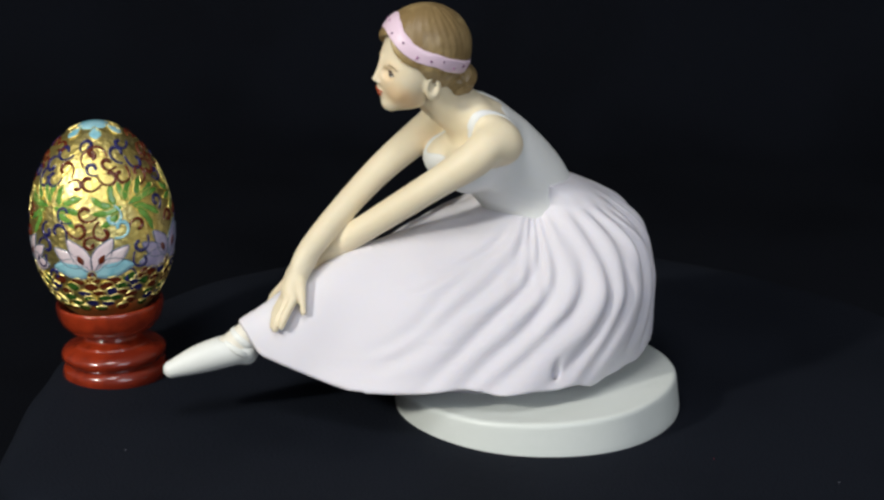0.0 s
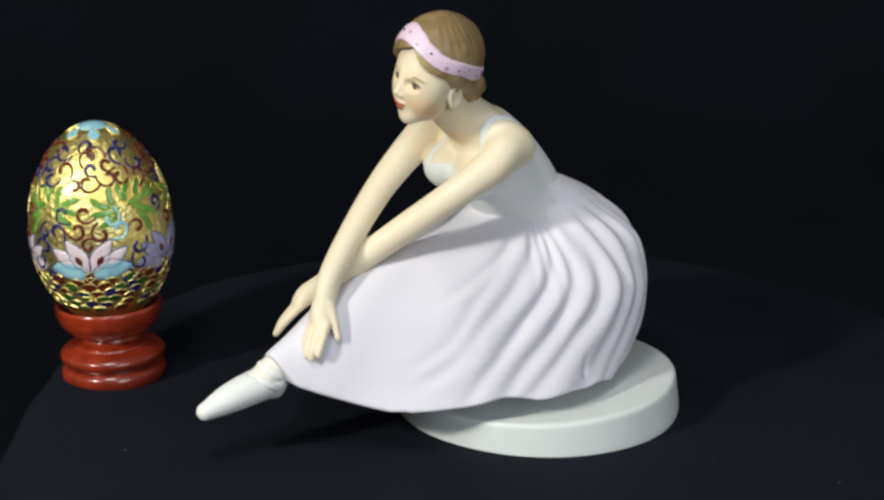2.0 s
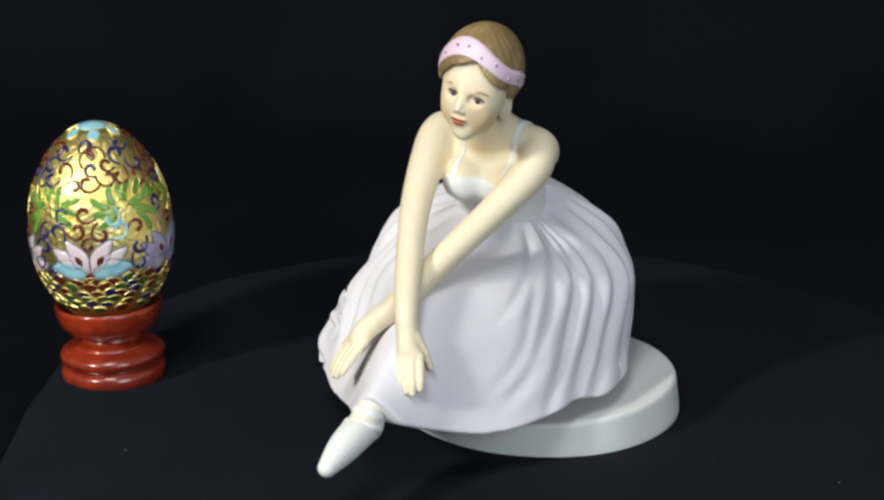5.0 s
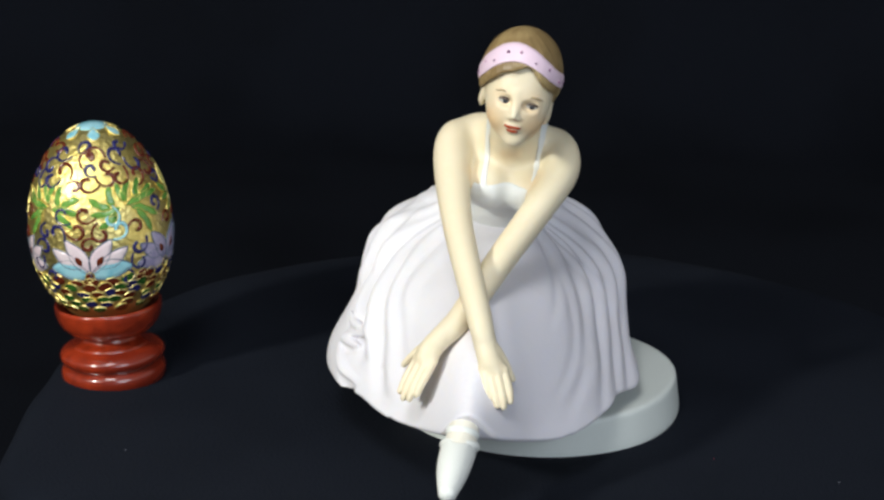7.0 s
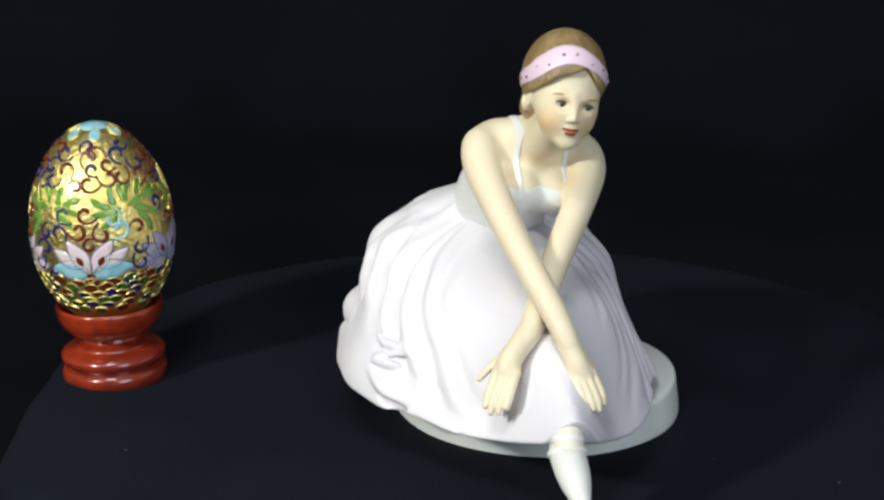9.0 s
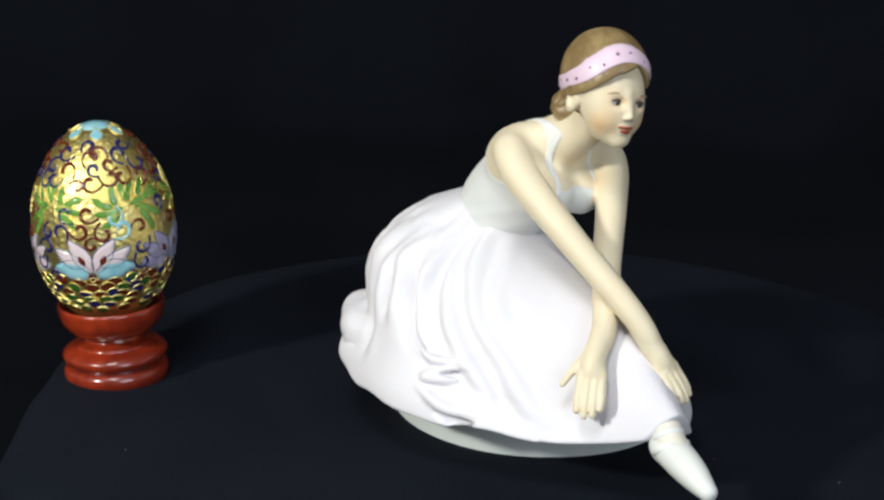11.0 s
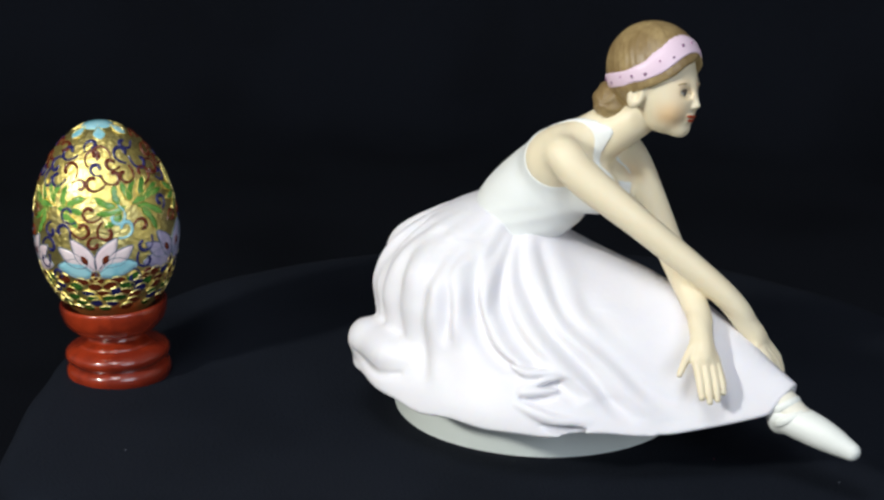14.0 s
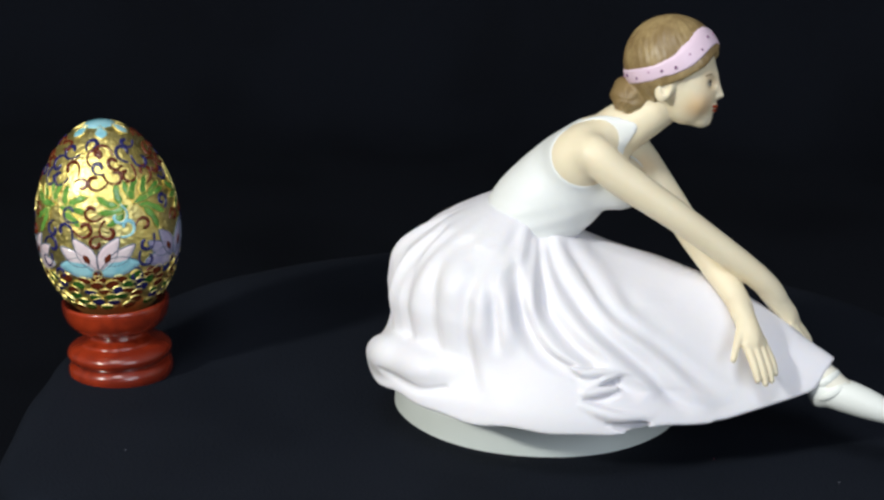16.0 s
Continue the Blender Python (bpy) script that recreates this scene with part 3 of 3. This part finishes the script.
def blob(c, r, axes=None):
    return lambda G: ellipsoid(G, c, r, axes)


def build_figurine():
    clay = Clay()
    clay.add(skirt_field, (-86, -112, 8), (46, 58, 81), 0.65, SKIRT)
    clay.add(flesh_field, (-38, -94, 40), (20, 22, 122), 0.6, SKIN)
    clay.add(bodice_field, (-36, -42, 64), (18, 22, 114), 0.5, BODICE)
    hand_a = hand_field([(-13.2, -79.1, 59.9), (-8.6, -87, 48.5), (-7.0, -88.4, 46.0)], [3.9, 3.5, 2.6],
                        [((-9.9, -88.9, 45.2), (-8.1, -92.9, 40.6), (-7.0, -94.2, 38.0)),
                         ((-7.8, -89.9, 44.6), (-5.5, -94.0, 39.1), (-4.5, -95.3, 36.0)),
                         ((-5.6, -89.7, 44.8), (-3.4, -93.8, 38.8), (-2.6, -95.0, 35.5)),
                         ((-3.8, -88.3, 45.2), (-1.5, -92.1, 39.8), (-0.8, -93.4, 36.9))],
                        [(-6.6, -85, 50.0), (-3.2, -85.4, 45.5), (-1.0, -85.6, 41.2)])
    clay.add(hand_a, (-20, -100, 32), (6, -72, 66), 0.4, SKIN)
    hand_b = hand_field([(-19.8, -72.3, 55.0), (-27.5, -78.8, 47.5), (-29.6, -80.8, 45.0)], [3.9, 3.5, 2.6],
                        [((-31.8, -79.2, 43.6), (-35.0, -82.7, 37.9), (-36.6, -84.5, 34.0)),
                         ((-30.6, -81.4, 43.4), (-33.8, -85.0, 37.0), (-35.2, -86.7, 32.7)),
                         ((-28.8, -82.8, 43.4), (-31.8, -86.7, 37.0), (-33.1, -88.2, 33.2)),
                         ((-26.8, -83.0, 43.8), (-29.5, -87.3, 38.2), (-30.7, -88.8, 35.0))],
                        [(-27.8, -76.6, 48.6), (-33.2, -76.2, 44.0), (-36.8, -76.0, 39.8)])
    clay.add(hand_b, (-42, -93, 28), (-14, -66, 61), 0.4, SKIN)
    clay.add(face_field, (-22, -64, 104), (10, -24, 146), 0.4, SKIN)
    clay.add(hair_field, (-25, -62, 106), (13, -18, 148), 0.4, HAIR)
    clay.add(band_field, (-25, -62, 118), (13, -22, 148), 0.35, BAND)
    clay.add(shoe_field, (-24, -134, 14), (-6, -94, 36), 0.45, SHOE)
    clay.add(ankle_field, (-24, -124, 16), (-6, -86, 42), 0.45, STOCKING)
    clay.add(ribbon_field, (-24, -115, 16), (-5, -92, 40), 0.35, SHOE)
    # painted features
    for s in (-1, 1):
        e = EYES + SIDE * s * 4.3 + FWD * (-0.75)
        for c, r, mat in ((e - UP * 0.3, (2.2, 0.95, 0.85), EYE_WHITE), (e + FWD * 0.4 + SIDE * 0.25 - UP * 0.25, (1.1, 0.7, 1.0), IRIS)):
            clay.add(blob(c, r, (SIDE, FWD, UP)), tuple(np.array(c) - 3.0), tuple(np.array(c) + 3.0), 0.22, mat)
        lid = [e + SIDE * q + UP * (0.6 - 0.14 * q * q) + FWD * (0.6 - 0.16 * q * q) for q in (-2.4, -1.1, 0.2, 1.3, 2.6)]
        clay.add(lambda G, p=lid: chain(G, p, [0.25, 0.5, 0.6, 0.5, 0.28], 4), tuple(e - 4), tuple(e + 4), 0.2, LASH)
        brow = [e + SIDE * q + UP * (2.9 - 0.11 * (q - 0.8 * s) ** 2) + FWD * (1.0 - 0.085 * q * q - 0.13 * s * q) for q in (-3.4, -1.7, 0, 1.7, 3.4)]
        clay.add(lambda G, p=brow: chain(G, p, [0.2, 0.32, 0.36, 0.3, 0.16], 4), tuple(e - 6), tuple(e + 6), 0.22, BROW)
    for c, r in (((-6.6, -58.05, 115.4), (2.75, 1.25, 0.8)), ((-6.6, -57.55, 114.1), (2.05, 1.3, 0.95))):
        clay.add(blob(c, r, (SIDE, FWD, UP)), tuple(np.array(c) - 3.4), tuple(np.array(c) + 3.4), 0.22, LIP)
    # dots on the band
    for n, a in enumerate(np.arange(-2.9, 3.0, 0.33)):
        lo, hi = 6.0, 24.0
        for _ in range(30):
            r = (lo + hi) / 2
            p = [np.array(-5.7 + r * math.sin(a)), np.array(-43.0 - r * math.cos(a)), np.array(0.0)]
            p[2] = band_height(p) - 0.7 + 0.8 * math.sin(n * 2.4)
            lo, hi = (r, hi) if ellipsoid(p, (-5.7, -43.0, 128.9), (13.0, 15.9, 15.0), (SIDE, FWD, UP)) < 0.6 else (lo, r)
        c = np.array([float(v) for v in p])
        s = 0.5 + 0.1 * math.sin(n * 1.7)
        clay.add(blob(c, (s, s, s)), tuple(c - 1.2), tuple(c + 1.2), 0.2, SPOT if n % 3 else MAUVE)
    ob = new("figurine", clay.mesh("figurine"))
    return tagged(ob, "bisque porcelain seated dancer figurine in pale lilac skirt", "figurine")


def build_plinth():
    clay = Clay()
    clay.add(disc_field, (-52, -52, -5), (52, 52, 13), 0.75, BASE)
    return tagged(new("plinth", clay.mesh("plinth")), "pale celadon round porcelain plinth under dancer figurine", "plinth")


figurine = build_figurine()
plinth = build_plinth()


# ---- enamelled egg on its stand ----
EGG_POSE = pose(-0.1515, 0.010, -0.0012, 0, -4.0, 0)
EGG_Z = 55.5


def egg_radius(z):
    up = z > EGG_Z
    h = 38.3 if up else 34.0
    k = max(0.0, 1 - (abs(z - EGG_Z) / h) ** (2.0 if up else 2.0))
    return 25.2 * k ** (0.53 if up else 0.5)


def build_stand():
    root = new("egg_stand")
    pieces = (("foot", [(0, -1.5), (16.2, -1.5), (18.0, 0.2), (18.7, 2.6), (18.2, 4.8), (16.6, 6.2), (15.0, 6.8), (0, 6.8)]),
              ("ring", [(0, 6.3), (15.0, 6.3), (17.4, 7.0), (18.6, 8.8), (18.3, 10.6), (16.6, 12.0), (14.0, 13.2), (12.4, 13.9), (0, 14.0)]),
              ("neck", [(0, 13.6), (12.6, 13.6), (12.4, 14.3), (10.9, 15.1), (10.2, 16.2), (10.4, 17.2), (11.5, 17.8), (0, 17.9)]),
              ("cup", [(0, 17.4), (11.2, 17.4), (13.2, 17.9), (15.6, 19.3), (17.6, 21.6), (18.7, 24.4), (19.1, 27.2), (18.7, 28.6), (17.5, 28.3), (13, 24.5), (0, 22.8)]))
    for name, prof in pieces:
        part(name, lathe(smooth_profile(prof, 4), 96), LACQUER, root)
    root.matrix_world = EGG_POSE
    return tagged(root, "turned red lacquered wooden stand beneath enamelled egg", "egg stand")


def on_egg(az, z, u, v, lift):
    """The place u across and v up, in mm, from the direction az (degrees from the front) and height z of the egg."""
    m = (egg_radius(z + 0.2) - egg_radius(z - 0.2)) / 0.4
    zz = min(EGG_Z + 38.2, z + v / math.sqrt(1 + m * m))
    r = egg_radius(zz)
    a = math.radians(az) + u / max(4.0, 0.5 * (r + egg_radius(z)))
    m = (egg_radius(zz + 0.1) - egg_radius(zz - 0.1)) / 0.2
    n = Vector((math.sin(a), -math.cos(a), -m)).normalized()
    return (Vector((r * math.sin(a), -r * math.cos(a), zz)) + n * lift) * MM


def ribbon(line, width, az, z, lift=0.45):
    """A raised wire along a line of (u, v), its width tapering as given at both ends."""
    bm = bmesh.new()
    rows = []
    n = len(line)
    for i, (u, v) in enumerate(line):
        d = Vector(line[min(i + 1, n - 1)]) - Vector(line[max(i - 1, 0)])
        d = Vector((-d.y, d.x)).normalized()
        w = width * (0.55 + 0.45 * math.sin(math.pi * min(1, 0.25 + i / n)))
        rows.append([bm.verts.new(on_egg(az, z, u + d.x * k * w, v + d.y * k * w, h)) for k, h in ((-1, -0.05), (-0.6, lift * 0.8), (0, lift), (0.6, lift * 0.8), (1, -0.05))])
    for p, q in zip(rows, rows[1:]):
        for i in range(4):
            bm.faces.new((p[i], p[i + 1], q[i + 1], q[i]))
    bmesh.ops.recalc_face_normals(bm, faces=bm.faces)
    return bm


def spiral(size, hand, turn, curl=1.5):
    """A comma-shaped scroll: a hooked curl that runs out into a tail."""
    line = []
    for i in range(22):
        t = i / 21
        a = turn + hand * (curl * math.pi * (1 - t) ** 1.15)
        r = size * (0.32 + 0.68 * t ** 0.8)
        line.append((r * math.cos(a) - 0.3 * size * math.cos(turn), r * math.sin(a) - 0.3 * size * math.sin(turn)))
    e = Vector(line[-1]) - Vector(line[-2])
    e.normalize()
    for k in range(1, 5):
        q = Vector(line[-1]) + (e + Vector((-e.y, e.x)) * hand * -0.12 * k) * size * 0.2
        line.append(tuple(q))
    return line


def petal_line(length, width, angle, bend=0.0, lobes=0):
    """The outline of a petal or leaf that starts at the origin and points along angle."""
    out = []
    n = 28
    for i in range(n):
        t = 2 * math.pi * i / n
        x = length * (0.5 - 0.5 * math.cos(t))
        k = math.sin(t) * (math.sin(math.pi * (0.5 - 0.5 * math.cos(t)) ** 0.8) * 0.5 + 0.5)
        y = width * 0.5 * k * (1 + 0.28 * (math.sin(lobes * math.pi * x / length) if lobes else 0)) + bend * math.sin(math.pi * x / length)
        c, s = math.cos(angle), math.sin(angle)
        out.append((x * c - y * s, x * s + y * c))
    return out


def patch(outline, az, z, lift=0.3):
    """A field of enamel inside an outline, gently domed."""
    bm = bmesh.new()
    cx, cy = sum(p[0] for p in outline) / len(outline), sum(p[1] for p in outline) / len(outline)
    rings = [[bm.verts.new(on_egg(az, z, cx + (u - cx) * k, cy + (v - cy) * k, h)) for u, v in outline] for k, h in ((1, -0.05), (0.94, lift * 0.7), (0.6, lift), (0.25, lift))]
    n = len(outline)
    for p, q in zip(rings, rings[1:]):
        for i in range(n):
            bm.faces.new((p[i], p[(i + 1) % n], q[(i + 1) % n], q[i]))
    bm.faces.new(rings[-1])
    bmesh.ops.recalc_face_normals(bm, faces=bm.faces)
    return bm


def build_egg():
    root = new("decorative_egg")
    prof = [(egg_radius(z), z) for z in (EGG_Z - 34 * math.cos(math.pi * i / 80) if i < 40 else EGG_Z - 38.3 * math.cos(math.pi * i / 80) for i in range(81))]
    shell = part("shell", lathe(prof, 128), GOLD, root, "gilt metal ground of the egg")
    taken = []

    def field(name, outline, az, z, colour, label="", wire=0.26, keep=3.0, edge=None):
        p = part(name, patch(outline, az, z), ENAMEL[colour], root, label)
        part("wire", ribbon(outline + outline[:2], wire, az, z, 0.42), edge or GOLD, p, "thin outline wire")
        c = on_egg(az, z, sum(q[0] for q in outline) / len(outline), sum(q[1] for q in outline) / len(outline), 0)
        taken.append((c / MM, keep))
        taken.extend((on_egg(az, z, u, v, 0) / MM, 0.6) for u, v in outline[::4])

    def lotus(az, z, k=1.0, outer="white", low="turquoise"):
        field("petal", petal_line(11.0 * k, 5.6 * k, math.radians(170), -1.2), az, z - 0.4, low, "turquoise enamel petal", keep=4, edge=ENAMEL["slate"])
        field("petal", petal_line(11.0 * k, 5.6 * k, math.radians(10), 1.2), az, z - 0.4, low, "turquoise enamel petal", keep=4, edge=ENAMEL["slate"])
        field("petal", petal_line(9.0 * k, 3.9 * k, math.radians(148), 0.4), az - 7, z + 2.8, outer, "white enamel petal", keep=4, edge=ENAMEL["slate"])
        field("petal", petal_line(9.0 * k, 3.9 * k, math.radians(32), -0.4), az + 7, z + 2.8, outer, "white enamel petal", keep=4, edge=ENAMEL["slate"])
        field("petal", petal_line(10.6 * k, 4.5 * k, math.radians(122), -0.5), az - 0.8, z + 0.6, outer, "white enamel petal", keep=5, edge=ENAMEL["slate"])
        field("petal", petal_line(10.6 * k, 4.5 * k, math.radians(58), 0.5), az + 0.8, z + 0.6, outer, "white enamel petal", keep=5, edge=ENAMEL["slate"])
        for s in (-1, 1):
            p = part("seed", patch(petal_line(3.0 * k, 1.7 * k, math.radians(90 + 30 * s)), az - s * 4.5 * k, z + 3.6, 0.55), ENAMEL["brown"], root, "oxblood enamel seed mark")
        field("sepal", petal_line(4.2, 3.4, math.radians(250)), az + 0.5, z + 1.2, "brown", keep=2)

    for az, k in ((1, 1.36), (73, 1.3), (-72, 1.3), (145, 1.3), (-145, 1.3)):
        lotus(az, 46.2, k, "white" if az in (1, -72, 145) else "purple", "turquoise" if az in (1, 145) else ("white" if az < 0 else "purple"))
    # leaf sprays
    for az in (-37, 37, 109, 181, -109):
        side = -1 if az < 0 else 1
        for du, dz, ang, ln in ((-7, 0, 150, 6), (-6, 0.5, 95, 5.5), (-2, 1.5, 60, 6.5), (-1, 0.5, 8, 11), (1, 0, -28, 9), (-3, 0, 188, 8), (3, -1, -62, 8), (6, 1.0, 30, 6), (-5, -1.5, 215, 6), (4, 2.0, 62, 5.5), (0, 1.5, 112, 5.5)):
            if side < 0:
                du, ang = -du, 180 - ang
            field("leaf", petal_line(ln * 1.4, 3.0, math.radians(ang), 0.7, 3), az + du * 2.1, 69.0 + dz, "green", "veined green enamel leaf", 0.18, 3.2)
    # cap flower
    for i in range(6):
        field("petal", petal_line(5.2, 5.0, math.radians(90)), 60 * i + 15, 90.0, "turquoise", "turquoise enamel petal of the crown", 0.2, 3)
    bm = lathe([(5.6, EGG_Z + 36.6), (5.5, EGG_Z + 37.4), (4.6, EGG_Z + 37.9), (3.0, EGG_Z + 38.4), (0, EGG_Z + 38.7)], 32)
    part("crown", bm, ENAMEL["turquoise"], root, "turquoise enamel crown")
    # overlapping scales round the foot
    order = ("brown", "navy", "brown", "moss", "brown", "navy", "moss")
    k = 0
    for z, n, r in ((43.0, 26, 2.8), (40.6, 26, 2.7), (38.2, 25, 2.6), (35.9, 23, 2.5), (33.6, 21, 2.5), (31.4, 19, 2.4)):
        for i in range(n):
            az = 360 * (i + 0.5 * (k % 2) + 0.35 * math.sin(i * 7.3 + k)) / n
            tip = 0.25 * math.sin(i * 3.7 + 2 * k)
            arc = [(r * math.cos(a), r * (0.8 + tip) * math.sin(a + tip * math.sin(a))) for a in (math.pi * q / 9 for q in range(10))]
            p = part("scale", patch(arc + [(-r * 0.6, -1.2), (0, -1.6), (r * 0.6, -1.2)], az, z, 0.22), ENAMEL[order[(i * i + 3 * i + 2 * k) % 7]], root)
            part("wire", ribbon(arc[:8] if (i + k) % 3 else arc[2:], 0.24, az, z, 0.5), GOLD, p, "thin gilt outline wire")
        k += 1
    # scrolls: the ones round the front lotus, then all over
    rng = random.Random(7)
    fixed = ((-31, 86, 0), (-45, 83, 0), (1, 85, 1), (15, 86.5, 1), (39, 85, 0), (57, 82, 0), (73, 79.5, 1), (-51, 78, 0), (-35, 78, 0), (-21, 81.5, 1), (5, 77, 1), (21, 78.5, 1), (39, 79, 1), (57, 77.5, 1),
             (-19, 66.5, 0), (-23, 61.0, 0), (-41, 56, 0), (-9, 61.5, 1), (1, 67, 1), (10, 61.5, 1), (23, 66.5, 2), (27, 61, 2), (44, 55, 0), (40, 49.5, 0), (-47, 49.5, 0))
    spots = [(az, z, ("navy", "brown", "turquoise")[c], 3.3) for az, z, c in fixed]
    for az, z, _, _ in spots:
        taken.append((on_egg(az, z, 0, 0, 0) / MM, 4.5))
    for _ in range(2600):
        z = rng.uniform(43, 90)
        az = rng.uniform(-180, 180)
        c = on_egg(az, z, 0, 0, 0) / MM
        if all((c - q).length > 2.3 + 0.55 * keep for q, keep in taken):
            taken.append((c, 4.5))
            spots.append((az, z, rng.choice(("navy", "brown", "brown", "navy", "brown")), rng.uniform(2.3, 2.8)))
    for i, (az, z, colour, size) in enumerate(spots):
        line = spiral(size, 1 if i % 2 else -1, rng.uniform(0, 2 * math.pi), rng.uniform(1.3, 1.7))
        part("scroll", ribbon(line, 0.78, az, z), ENAMEL[colour], root, colour.replace("brown", "oxblood") + " enamel scroll")
    root.matrix_world = EGG_POSE
    return tagged(root, "gilt cloisonne enamel egg with scrolls, leaves and lotus", "decorative egg")


def build_lint():
    """Specks of lint on the cloth."""
    for x, y, col in ((-0.128, -0.105, 0), (-0.11, -0.102, 0), (0.06, -0.045, 1), (-0.07, -0.112, 0), (-0.036, 0.04, 0), (0.10, -0.06, 0), (-0.135, -0.06, 0)):
        bm = bmesh.new()
        bmesh.ops.create_icosphere(bm, subdivisions=1, radius=1)
        for v in bm.verts:
            v.co = Vector((v.co.x * 0.0004, v.co.y * 0.00022, v.co.z * 0.0002)) * (1 + 0.3 * noise.noise(v.co * 3)) + Vector((x, y, 0.0002))
        tagged(part("lint", bm, LINT_RED if col else LINT), "tiny red lint speck on black cloth" if col else "tiny pale lint speck on black cloth", "lint", "lint on the cloth")


build_lint()
egg_stand = build_stand()
egg = build_egg()


def motions():
    turn = (
        (0.0, -67.0), (1.0, -58.0), (2.0, -49.2), (3.0, -40.3), (4.0, -31.5), (6.5, -8.9), (7.5, 0.0), (8.5, 9.1), (9.0, 13.5),
        (11.5, 35.8), (12.5, 44.9), (13.5, 53.7), (14.0, 58.1), (14.5, 62.1), (15.0, 66.2), (15.5, 70.2), (16.0, 74.2))
    walk(figurine, [(t, pose(0, 0, 0, 0, 0, a)) for t, a in turn])
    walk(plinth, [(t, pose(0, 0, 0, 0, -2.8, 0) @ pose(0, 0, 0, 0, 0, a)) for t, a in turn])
    shifts = ((0.0, 0.2, 1.0), (1.0, 0.0, 0.6), (2.0, -0.1, 0.0), (4.0, -0.1, 0.0), (7.0, -0.1, -0.4), (9.0, 0.3, -0.3), (11.5, 0.9, 0.2), (12.5, 1.1, 0.4), (13.5, 1.4, 1.0), (15.0, 1.7, 1.6), (16.0, 2.0, 2.4))
    for thing in (egg_stand, egg):
        walk(thing, [(t, pose(x * MM, y * MM, 0) @ EGG_POSE) for t, x, y in shifts])


motions()
